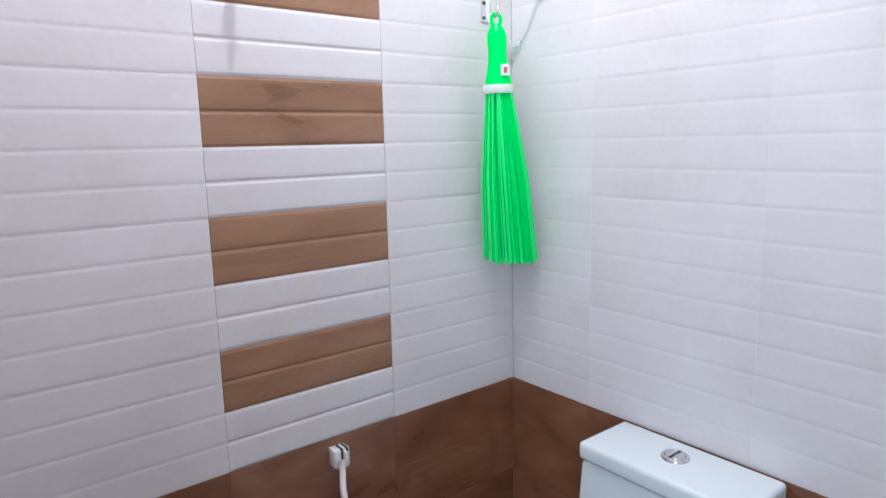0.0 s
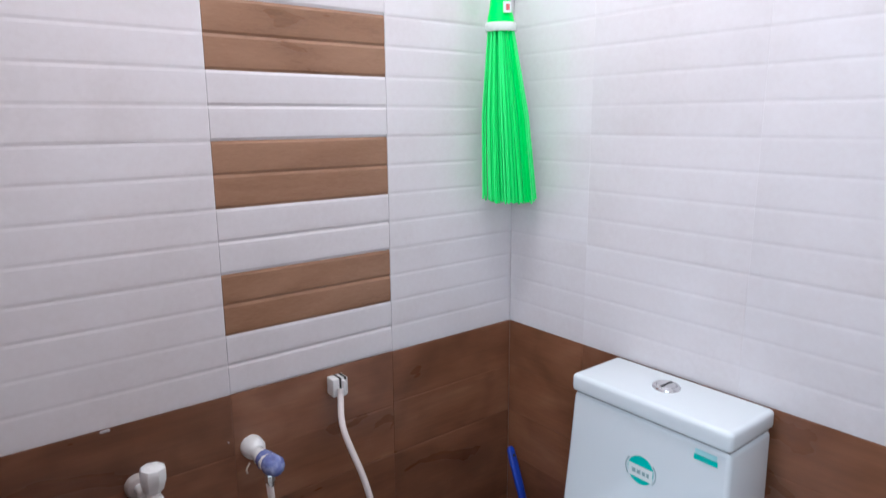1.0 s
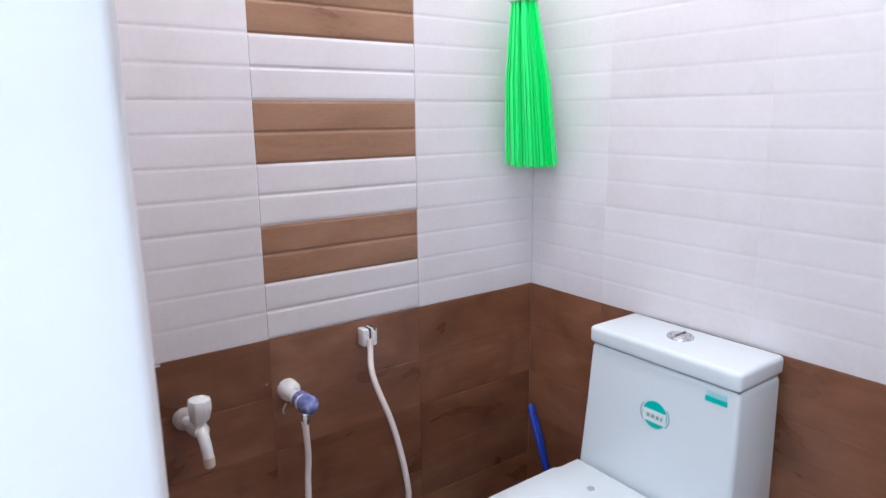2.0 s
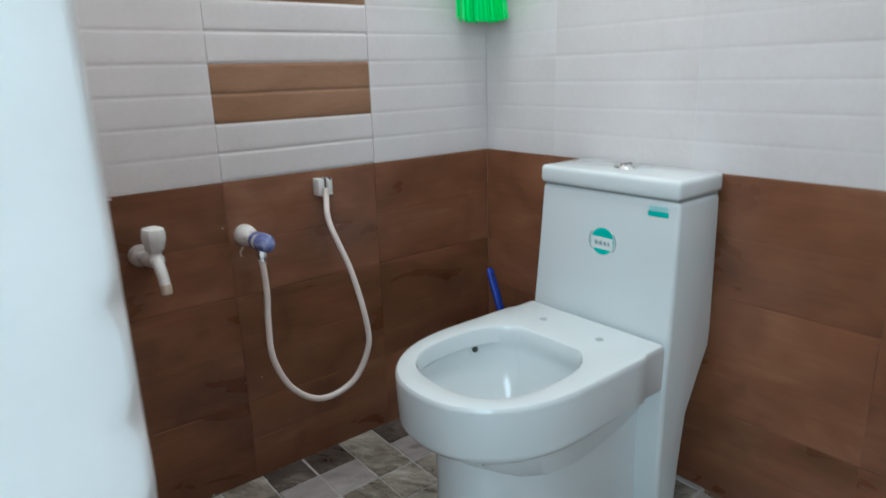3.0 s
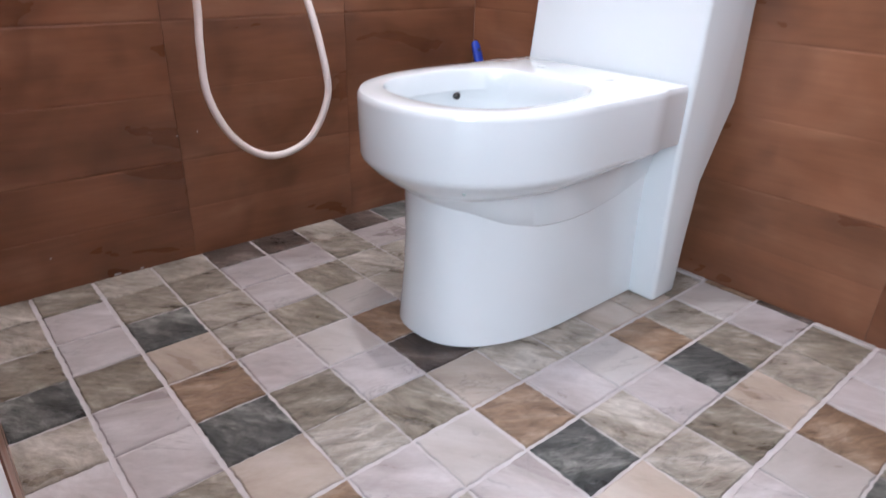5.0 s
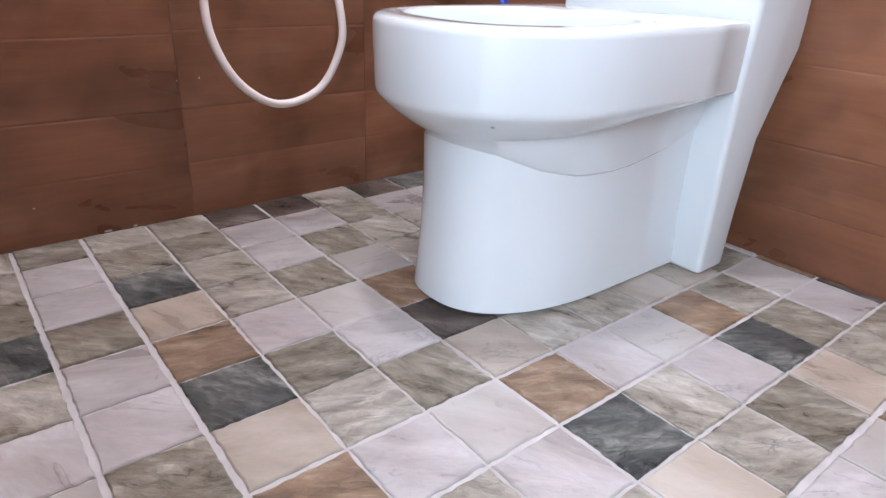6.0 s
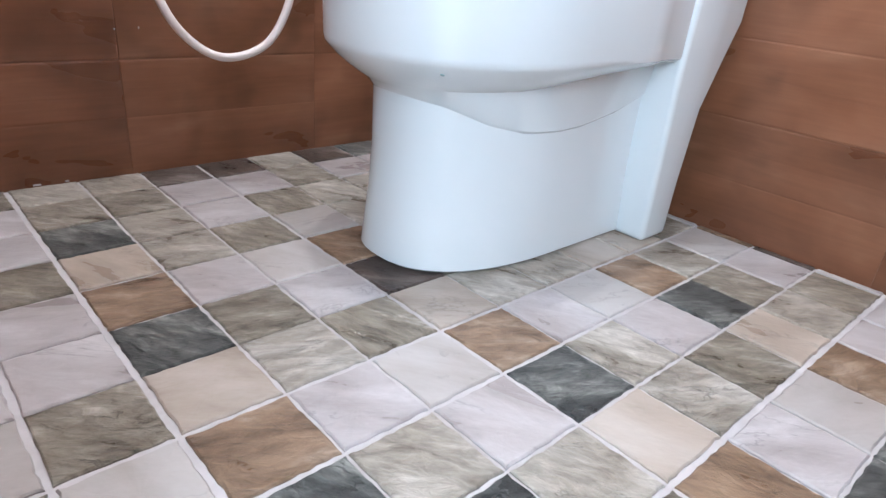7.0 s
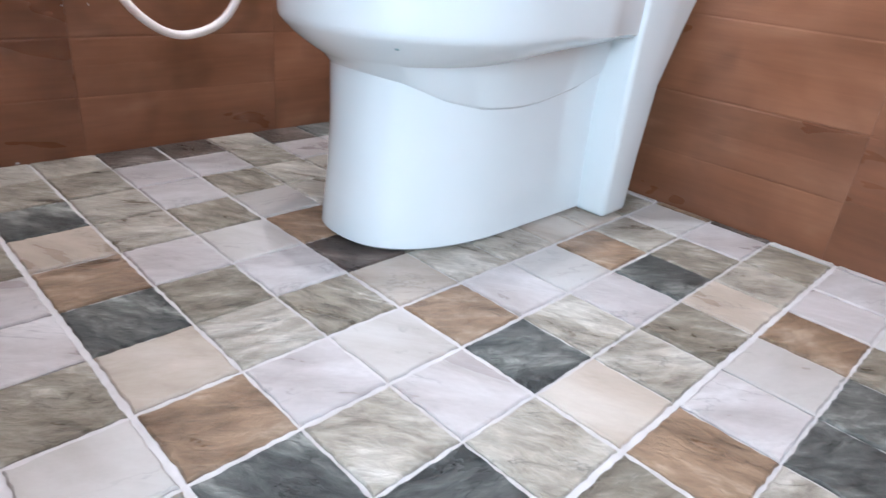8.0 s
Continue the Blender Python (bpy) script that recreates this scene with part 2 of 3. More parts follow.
    bp = n.new("ShaderNodeBump")
    bp.inputs["Strength"].default_value, bp.inputs["Distance"].default_value = min(1.0, relief), 0.008
    l.new(maths("SUBTRACT", maths("ADD", cleft, broad), maths("MULTIPLY", crack, 0.25)), bp.inputs["Height"])
    l.new(bp.outputs[0], b.inputs["Normal"])
    return m


STONES = {k: stone("stone_tile_" + nm, STONE[k], rel, sz)
          for k, nm, rel, sz in (("W", "lilac", 0.28, 18), ("C", "cream", 0.10, 12), ("G", "greige", 0.75, 32), ("O", "olive", 0.85, 34),
                                 ("B", "beige", 0.18, 14), ("N", "brown", 0.8, 30), ("D", "charcoal", 1.0, 30), ("K", "dark_brown", 0.6, 28))}


# ---- building helpers ----
def thing(name, label, category, at=(0, 0, 0), group="", kind=""):
    ob = new(name)
    ob.location = at
    ob.empty_display_size = 0.05
    return tagged(ob, label, category, group, kind)


def part(name, bm, material, parent=None, label="", smooth=True, angle=40):
    me = bpy.data.meshes.new(name)
    bmesh.ops.recalc_face_normals(bm, faces=bm.faces)
    for f in bm.faces:
        f.smooth = smooth
    if smooth:
        for e in bm.edges:
            if len(e.link_faces) == 2 and e.calc_face_angle(0) > radians(angle):
                e.smooth = False
    bm.to_mesh(me)
    bm.free()
    for m in material if isinstance(material, (list, tuple)) else [material]:
        me.materials.append(m)
    ob = new(name, me)
    if parent:
        ob.parent = parent
        # parts are modelled in world places
        bpy.context.view_layer.update()
        ob.matrix_parent_inverse = parent.matrix_world.inverted()
    if label:
        ob["label"] = label
    return ob


def box(x0, x1, y0, y1, z0, z1, bevel=0.0, segs=2):
    bm = bmesh.new()
    bmesh.ops.create_cube(bm, size=1)
    for v in bm.verts:
        v.co = Vector((x0 + (v.co.x + 0.5) * (x1 - x0), y0 + (v.co.y + 0.5) * (y1 - y0), z0 + (v.co.z + 0.5) * (z1 - z0)))
    if bevel:
        bmesh.ops.bevel(bm, geom=bm.edges[:], offset=bevel, segments=segs, profile=0.5, affect="EDGES")
    return bm


def loft(rings, cap=True):
    """A skin over closed rings of points, all of one length."""
    bm = bmesh.new()
    vs = [[bm.verts.new(p) for p in r] for r in rings]
    k = len(rings[0])
    for a, b in zip(vs, vs[1:]):
        for i in range(k):
            bm.faces.new((a[i], a[(i + 1) % k], b[(i + 1) % k], b[i]))
    if cap:
        bm.faces.new(vs[0][::-1])
        bm.faces.new(vs[-1])
    return bm


def lathe(profile, m=Matrix(), n=28, cap=True):
    """A turned body: (radius, height) pairs about m's z axis."""
    return loft([[m @ Vector((r * math.cos(2 * math.pi * k / n), r * math.sin(2 * math.pi * k / n), h)) for k in range(n)] for r, h in profile], cap)


def aim(p, q):
    """The pose at p whose z axis points to q."""
    return Matrix.Translation(p) @ (Vector(q) - Vector(p)).to_track_quat("Z", "Y").to_matrix().to_4x4()


def smooth_line(points, per=8):
    """Catmull-Rom through the points."""
    ps = [Vector(p) for p in points]
    ps = [2 * ps[0] - ps[1], *ps, 2 * ps[-1] - ps[-2]]
    out = []
    for a, b, c, d in zip(ps, ps[1:], ps[2:], ps[3:]):
        for k in range(per):
            t = k / per
            out.append(0.5 * (2 * b + (c - a) * t + (2 * a - 5 * b + 4 * c - d) * t * t + (3 * b - a - 3 * c + d) * t ** 3))
    return out + [ps[-2]]


def tube(points, radius, n=12):
    rings, up = [], Vector((1, 0.02, 0.01)).normalized()
    for k, p in enumerate(points):
        d = (points[min(k + 1, len(points) - 1)] - points[max(k - 1, 0)]).normalized()
        u = (up - d * up.dot(d)).normalized()
        v = d.cross(u)
        r = radius(k / (len(points) - 1)) if callable(radius) else radius
        rings.append([p + r * (u * math.cos(2 * math.pi * i / n) + v * math.sin(2 * math.pi * i / n)) for i in range(n)])
    return loft(rings)


# ---- the room's shell ----
ROOM_X, ROOM_Y, TOP = 1.88, 1.152, 2.62
DOOR_L, DOOR_R, DOOR_TOP = 0.957, 1.72, 2.08
THICK = 0.24


def shell(name, label, category, bm, material, smooth=False):
    return tagged(part(name, bm, material, None, label, smooth=smooth), label, category, kind="structure")


wall_west = shell("wall_west", "tiled bathroom wall, white ribbed tiles over brown", "wall", box(-0.13, -0.009, -ROOM_Y, 0.13, -0.1, TOP), WALL_GROUT)
wall_north = shell("wall_north", "tiled bathroom wall behind the toilet, white over brown", "wall", box(-0.009, ROOM_X, 0.009, 0.13, -0.1, TOP), WALL_GROUT)
wall_east = shell("wall_east", "tiled bathroom wall, white ribbed tiles over brown", "wall", box(ROOM_X, ROOM_X + 0.12, -ROOM_Y - THICK, 0.13, -0.1, TOP), PLASTER)


def worn_jamb():
    """The wall beside the doorway, its corner rounded and slightly uneven from hand plastering."""
    rings = []
    steps = 300
    for k in range(steps + 1):
        z = -0.1 + (TOP + 0.1) * k / steps
        w = 0.004 * noise.noise((0.3, 1.7, z * 3.1)) + 0.0025 * noise.noise((4.2, 0.4, z * 13.0))
        chip = sum(0.005 * math.exp(-((z - c) / 0.010) ** 2) for c in (0.672, 0.735, 0.805))
        ring = [(-0.13, -ROOM_Y - THICK), (DOOR_L - 0.012, -ROOM_Y - THICK)]
        for a in range(5):
            s = radians(90 * a / 4)
            ring.append((DOOR_L - 0.012 + 0.012 * math.sin(s) + w, -ROOM_Y - THICK + 0.012 - 0.012 * math.cos(s)))
        ring.append((DOOR_L + w, -ROOM_Y - 0.025))
        for a in range(5):
            s = radians(90 * a / 4)
            ring.append((DOOR_L - 0.008 + 0.008 * math.cos(s) + w - chip * math.sin(s), -ROOM_Y - 0.008 + 0.008 * math.sin(s) - chip * math.cos(s)))
        ring.append((-0.13, -ROOM_Y))
        rings.append([Vector((x, y, z)) for x, y in ring])
    return loft(rings)


wall_south = shell("wall_south_west", "white plastered wall ending in the doorway's jamb", "wall", worn_jamb(), PLASTER, True)
shell("wall_south_east", "white plastered wall beside the doorway", "wall", box(DOOR_R, ROOM_X, -ROOM_Y - THICK, -ROOM_Y, -0.1, TOP), PLASTER)
shell("wall_south_lintel", "white plastered lintel over the doorway", "wall", box(DOOR_L, DOOR_R, -ROOM_Y - THICK, -ROOM_Y, DOOR_TOP, TOP), PLASTER)
shell("ceiling", "plain white painted bathroom ceiling", "ceiling", box(-0.13, ROOM_X + 0.12, -ROOM_Y - THICK, 0.13, TOP, TOP + 0.1), PLASTER)
floor = shell("floor", "bathroom floor of mixed stone-look square tiles", "floor", box(-0.009, ROOM_X, -ROOM_Y - THICK, 0.009, -0.1, -0.0035), FLOOR_GROUT)
# an unseen hall outside the doorway, added with a window opening for its lamp
HY = -ROOM_Y - THICK
shell("hall_floor", "pale polished hall floor", "floor", box(-1.0, 3.0, HY - 1.0, HY, -0.1, -0.012), HALL_FLOOR)
shell("hall_ceiling", "plain white hall ceiling", "ceiling", box(-1.0, 3.0, HY - 1.0, HY, TOP, TOP + 0.1), PLASTER)
shell("hall_wall_west", "plain white hall wall", "wall", box(-1.1, -1.0, HY - 1.0, HY + 0.1, -0.1, TOP), PLASTER)
shell("hall_wall_east", "plain white hall wall", "wall", box(3.0, 3.1, HY - 1.0, HY + 0.1, -0.1, TOP), PLASTER)
shell("hall_wall_north_west", "plain white hall wall", "wall", box(-1.0, -0.13, HY, HY + 0.1, -0.1, TOP), PLASTER)
shell("hall_wall_north_east", "plain white hall wall", "wall", box(ROOM_X + 0.12, 3.0, HY, HY + 0.1, -0.1, TOP), PLASTER)
for nm, b in (("sill", (1.7, 2.9, -0.1, 0.75)), ("head", (1.7, 2.9, 2.25, TOP)), ("west", (-1.1, 1.7, -0.1, TOP)), ("east", (2.9, 3.1, -0.1, TOP))):
    shell("hall_wall_south_" + nm, "plain white hall wall round the added window opening", "wall", box(b[0], b[1], HY - 1.15, HY - 1.0, b[2], b[3]), PLASTER)


# ---- toilet ----
def toilet():
    t = thing("toilet", "white one-piece ceramic toilet without a seat", "toilet", (0.517, -0.3, 0))
    cx = 0.517

    def ring(z, hw, front, back=-0.175, cut=0.0, lift=None, n=44, sq=2.2):
        """A D-shaped ring: straight sides from the back, stepped in near the cistern, a squarish round nose. lift: height by y."""
        pts, start = [], front + 0.236
        for k in range(n + 1):
            a = math.pi * k / n
            c, s = math.cos(a), math.sin(a)
            pts.append((cx + hw * math.copysign(abs(c) ** (2 / sq), c), start + (front - start) * abs(s) ** (2 / sq)))
        more = [-0.246 + (start + 0.246) * k / 6 for k in range(6)]
        pts = [(cx + hw - cut, back), (cx + hw - cut, -0.230)] + [(cx + hw, y) for y in more] + pts + [(cx - hw, y) for y in more[::-1]] + [(cx - hw + cut, -0.230), (cx - hw + cut, back)]
        return [Vector((x, y, z + (lift(y) if lift else 0))) for x, y in pts]

    def foot_top(y):
        """Height at which the foot's side runs into the flare, dipping along the side."""
        return float(np.interp(y, (-0.60, -0.55, -0.50, -0.44, -0.38, -0.324, -0.242, -0.175), (0.246, 0.234, 0.213, 0.199, 0.196, 0.199, 0.213, 0.234)))

    def neck(y):
        return float(np.interp(y, (-0.60, -0.466, -0.35, -0.20), (0.255, 0.260, 0.272, 0.284)))

    # outside of the bowl from the foot to the rim
    sections = [(0.0, 0.127, -0.582, 0), (0.006, 0.1335, -0.590, 0), (0.03, 0.1325, -0.588, 0), (0.10, 0.128, -0.582, 0), (0.165, 0.1265, -0.580, 0)]
    rings = [ring(z, hw, f, sq=2.4) for z, hw, f, c in sections]
    rings += [ring(0, 0.127, -0.581, lift=foot_top, sq=2.4), ring(0.0035, 0.1305, -0.5845, lift=foot_top, sq=2.4)]
    for f, hw, front, cut in ((0, 0.142, -0.599, 0.004), (0.12, 0.151, -0.608, 0.005), (0.36, 0.1655, -0.623, 0.006), (0.60, 0.1755, -0.636, 0.007), (0.82, 0.182, -0.645, 0.007), (0.94, 0.1848, -0.649, 0.007)):
        rings.append(ring(0, hw, front, cut=cut, lift=lambda y: neck(y) + (0.300 - neck(y)) * f))
    rings += [ring(0.304, 0.1855, -0.650, cut=0.007), ring(0.34, 0.186, -0.651, cut=0.007), ring(0.384, 0.1865, -0.652, cut=0.007),
              ring(0.390, 0.1855, -0.651, cut=0.007), ring(0.394, 0.183, -0.648, cut=0.007), ring(0.3955, 0.178, -0.643, cut=0.007)]
    inner = [(0.3958, 0.143, -0.608, -0.292), (0.3945, 0.139, -0.604, -0.296), (0.389, 0.1365, -0.601, -0.299), (0.36, 0.136, -0.600, -0.301),
             (0.352, 0.142, -0.604, -0.298), (0.335, 0.143, -0.598, -0.300), (0.29, 0.128, -0.570, -0.305), (0.25, 0.100, -0.52, -0.33),
             (0.21, 0.066, -0.46, -0.34), (0.185, 0.045, -0.43, -0.35), (0.17, 0.02, -0.41, -0.37)]
    for z, hw, f, bk in inner:
        n = len(rings[0])
        yc, hy = (f + bk) / 2, (bk - f) / 2
        # start at the back right corner and go round by the nose
        out = []
        for k in range(n):
            a = math.radians(62) - math.radians(304) * k / (n - 1)
            c, s = math.cos(a), math.sin(a)
            out.append(Vector((cx + hw * math.copysign(abs(c) ** 0.78, c), yc + hy * math.copysign(abs(s) ** 0.78, s), z)))
        rings.append(out)
    part("bowl", loft(rings), CERAMIC, t, "glossy white bowl with a D-shaped rim", angle=35)

    # cistern column, drawn from its side and given width
    side = [(-0.158, 0.677), (-0.160, 0.55), (-0.165, 0.40), (-0.174, 0.30), (-0.177, 0.0), (-0.104, 0.0), (-0.096, 0.10), (-0.080, 0.215),
            (-0.040, 0.295), (-0.010, 0.350), (-0.007, 0.39), (-0.012, 0.677)]
    bm = bmesh.new()
    left = [bm.verts.new((0.356 - 0.020 * min(1, (0.68 - z) / 0.29), y, z)) for y, z in side]
    right = [bm.verts.new((0.703 - 0.008 * z, y, z)) for y, z in side]
    k = len(side)
    for i in range(k):
        bm.faces.new((left[i], left[(i + 1) % k], right[(i + 1) % k], right[i]))
    bm.faces.new(left[::-1])
    bm.faces.new(right)
    bmesh.ops.recalc_face_normals(bm, faces=bm.faces)
    edges = [e for e in bm.edges if abs(e.calc_face_angle(0)) > radians(50) and min(v.co.z for v in e.verts) > -0.001]
    bmesh.ops.bevel(bm, geom=edges, offset=0.010, segments=4, profile=0.5, affect="EDGES")
    part("cistern", bm, CERAMIC, t, "tall white cistern tapering behind to the foot")
    # grey strip coloured for the shade in the joint under the lid
    part("seam", box(0.361, 0.693, -0.153, -0.016, 0.672, 0.6815), SEAM, t, "dark strip for the gap's shade under the lid")
    lid = part("lid", box(0.354, 0.701, -0.166, -0.010, 0.6805, 0.719, 0.010, 4), CERAMIC, t, "white lid with rounded edges")
    b = part("flush_button", lathe([(0.027, 0.718), (0.027, 0.7215), (0.025, 0.724), (0.0205, 0.7245), (0.0195, 0.7225), (0.018, 0.7255), (0.0, 0.7265)],
                                   Matrix.Translation((0.521, -0.080, 0))), CHROME, t, "round chrome dual flush button")
    # dark bar for the shade between the button's halves
    part("button_split", box(0.519, 0.5225, -0.098, -0.062, 0.725, 0.7272), DARK, b)
    # seat fixing holes: grey discs coloured for the shade inside them
    for x in (0.441, 0.592):
        part("seat_hole", lathe([(0.0085, 0.3952), (0.0085, 0.3962), (0.0055, 0.3964), (0.0, 0.3958)], Matrix.Translation((x, -0.243, 0)), 16), HOLE, t, "seat fixing hole, its shade a grey disc")
    part("jet_nozzle", lathe([(0.005, 0), (0.0065, 0.002), (0.0065, 0.007), (0.003, 0.011), (0.0, 0.011)], aim((0.3775, -0.392, 0.350), (0.47, -0.40, 0.345)), 14), DARK, t,
         "small dark bidet jet in the bowl's wall")
    part("water", lathe([(0.0, 0.187), (0.046, 0.187), (0.046, 0.1885), (0.0, 0.1885)], Matrix.Translation((cx, -0.395, 0)) @ Matrix.Diagonal((1, 0.9, 1, 1)), 24), mat("water", (0.62, 0.70, 0.70), 0.02), t)

    # round sticker: disc, banner across it and a wreath of short bars; the lettering is left as bars
    fy = -0.1602
    c = Vector((0.527, fy, 0.573))
    s = part("round_sticker", lathe([(0.0, 0), (0.0285, 0), (0.0285, 0.0006), (0.0, 0.0006)], aim(c, c + Vector((0, -1, 0.03))), 32), TEAL, t, "round teal sticker with a pale banner")
    part("sticker_banner", box(c.x - 0.027, c.x + 0.027, fy - 0.0016, fy - 0.0007, c.z - 0.017, c.z + 0.009, 0.0004, 1), PAPER, s)
    for side_x in (-1, 1):
        arc = [Vector((c.x + side_x * 0.0335 * math.cos(a), fy - 0.0004, c.z + 0.030 * math.sin(a))) for a in (radians(-38 + 76 * k / 10) for k in range(11))]
        part("wreath", tube(arc, 0.0010, 6), INK, s)
    for x, w in ((-0.014, 0.008), (-0.003, 0.008), (0.008, 0.007), (0.017, 0.005)):
        part("lettering_bar", box(c.x + x - w / 2, c.x + x + w / 2, fy - 0.0021, fy - 0.0016, c.z - 0.008, c.z), INK, s)
    q = part("corner_sticker", box(0.632, 0.676, -0.1600, -0.1588, 0.645, 0.6545), TEAL, t, "small teal strip sticker")
    part("sticker_band", box(0.634, 0.674, -0.1596, -0.1586, 0.655, 0.665), CYAN, q)
    part("glaze_chip", box(0.628, 0.634, -0.5965, -0.594, 0.2825, 0.2845, 0.0005, 1), INK, t, "tiny scratch in the glaze")
    return t


toilet()


# ---- broom hanging in the corner ----
def broom():
    bx, by = 0.068, -0.090
    t = thing("broom", "bright green plastic broom hanging bristles-down in the corner", "broom", (bx, by, 1.5))
    # it hangs a little aslant, its grip nearer the west wall than its bristles
    lean = Matrix(((1, 0, -0.034, 0.034 * 1.05), (0, 1, 0, 0), (0, 0, 1, 0), (0, 0, 0, 1)))
    rz = Matrix.Translation((bx, by, 0)) @ Matrix.Rotation(radians(45), 4, "Z") @ lean

    def oval(w, d, z, n=24, lean=0.0):
        return [rz @ Vector((w * math.cos(2 * math.pi * k / n) + lean, d * math.sin(2 * math.pi * k / n), z)) for k in range(n)]
    part("handle", loft([oval(w, d, z) for w, d, z in ((0.031, 0.024, 1.452), (0.029, 0.023, 1.465), (0.0245, 0.021, 1.485), (0.0212, 0.019, 1.51), (0.0205, 0.018, 1.53), (0.0222, 0.018, 1.550), (0.0212, 0.017, 1.565), (0.015, 0.013, 1.578), (0.009, 0.009, 1.585))]), GREEN, t, "moulded green grip")
    loop = [rz @ Vector((0.0105 * math.cos(a), 0, 1.594 + 0.014 * math.sin(a))) for a in (2 * math.pi * k / 24 for k in range(25))]
    part("hanging_loop", tube(loop, 0.0042, 8), GREEN, t)
    part("band", loft([oval(w, d, z) for w, d, z in ((0.0345, 0.0265, 1.433), (0.0355, 0.0275, 1.436), (0.0355, 0.0275, 1.449), (0.0345, 0.0265, 1.452))]), BAND, t, "pale band round the bristles")
    part("price_label", box(-0.009, 0.009, -0.0008, 0.0008, -0.012, 0.012), PAPER, t, "small paper label with a red mark").matrix_world = rz @ pose(0.016, -0.0225, 1.483, -4, 0, 14)
    part("label_mark", box(-0.004, 0.004, -0.0014, 0.0004, -0.007, 0.006), RED, t).matrix_world = rz @ pose(0.017, -0.0228, 1.483, -4, 0, 14)
    part("hanging_strap", tube([Vector(p) for p in ((0.044, -0.112, 1.588), (0.041, -0.115, 1.61), (0.040, -0.115, 1.64), (0.046, -0.111, 1.668))], 0.0032, 8), PAPER, t, "white cord loop")
    rnd = random.Random(4)
    bm = bmesh.new()
    for k in range(125):
        a = rnd.uniform(0, 2 * math.pi)
        r = math.sqrt(rnd.random())
        u, v = r * math.cos(a), r * math.sin(a)
        top = Vector((u * 0.030, v * 0.022, 1.44))
        end = Vector((u * 0.067 + 0.011 + rnd.gauss(0, 0.0015), v * 0.034 + rnd.gauss(0, 0.001), 1.043 + rnd.gauss(0, 0.003) + 0.010 * abs(u) ** 2))
        mid = (top + end) / 2 + Vector((u * 0.008, v * 0.004, 0))
        rad = 0.0023
        old = None
        for j, p in enumerate((top, mid, end)):
            ringv = [bm.verts.new(rz @ (p + Vector((rad * math.cos(w), rad * math.sin(w), 0)))) for w in (0.3, 1.87, 3.44, 5.01)]
            if old:
                for i in range(4):
                    bm.faces.new((old[i], old[(i + 1) % 4], ringv[(i + 1) % 4], ringv[i]))
            old = ringv
        bm.faces.new(old)
    ob = part("bristles", bm, STRAND, t, "stiff straight green bristles, flared at the tips")
    ob["kind"] = "stuff"
    return t


broom()


def corner_hook():
    t = thing("wall_hook", "chrome hook bracket screwed to the tiles near the corner", "hook", (0, -0.10, 1.64))
    pl = part("back_plate", box(0.0, 0.0045, -0.100, -0.070, 1.598, 1.685, 0.002), CHROME, t)
    for z in (1.607, 1.64, 1.673):
        part("screw", lathe([(0.004, 0), (0.004, 0.001), (0.0025, 0.002), (0, 0.002)], aim((0.0045, -0.0935, z), (0.1, -0.0935, z)), 12), DARK, pl)
    arm = smooth_line([(0.004, -0.084, 1.660), (0.035, -0.096, 1.656), (0.058, -0.102, 1.645), (0.062, -0.103, 1.62), (0.055, -0.103, 1.603), (0.040, -0.104, 1.610)], 8)
    part("hook_arm", tube(arm, 0.0042, 10), CHROME, t)
    part("cross_rod", tube([Vector(p) for p in ((0.060, -0.100, 1.648), (0.085, -0.05, 1.652), (0.098, -0.001, 1.656))], 0.005, 10), CHROME, t)
    part("rosette", lathe([(0.016, 0), (0.016, 0.004), (0.009, 0.008), (0, 0.008)], aim((0.098, 0.0, 1.656), (0.098, -1, 1.656)), 20), CHROME, t)


corner_hook()


def adhesive_hook():
    """A small white stick-on hook with two prongs, beside the broom's grip."""
    x, z = 0.020, 1.556
    t = thing("adhesive_hook", "small white stick-on hook on the white tiles", "hook", (x, 0, z))
    part("pad", box(x - 0.011, x + 0.011, -0.003, 0.0004, z - 0.022, z + 0.004, 0.0012), PAPER, t)
    for dx in (-0.006, 0.006):
        line = smooth_line([(x + dx * 0.5, -0.003, z - 0.006), (x + dx, -0.011, z - 0.009), (x + dx * 1.4, -0.016, z - 0.002), (x + dx * 1.5, -0.015, z + 0.006)], 5)
        part("prong", tube(line, 0.0018, 8), PAPER, t)


adhesive_hook()


def robe_hook():
    t = thing("shower_lever", "dark metal end of a wall fitting above the tan tiles", "wall fitting", (0, -0.665, 1.64))
    part("flange", lathe([(0.026, 0), (0.026, 0.004), (0.018, 0.012), (0.012, 0.016), (0, 0.016)], aim((0, -0.665, 1.655), (1, -0.665, 1.655)), 24), CHROME, t)
    part("stem", lathe([(0.008, 0), (0.008, 0.05), (0.007, 0.055), (0, 0.056)], aim((0.01, -0.665, 1.655), (1, -0.665, 1.655)), 18), CHROME, t)
    part("outlet", lathe([(0.007, 0), (0.0075, 0.05), (0.006, 0.066), (0, 0.067)], aim((0.052, -0.665, 1.655), (0.052, -0.665, 1.0)), 18), STEEL, t)


robe_hook()


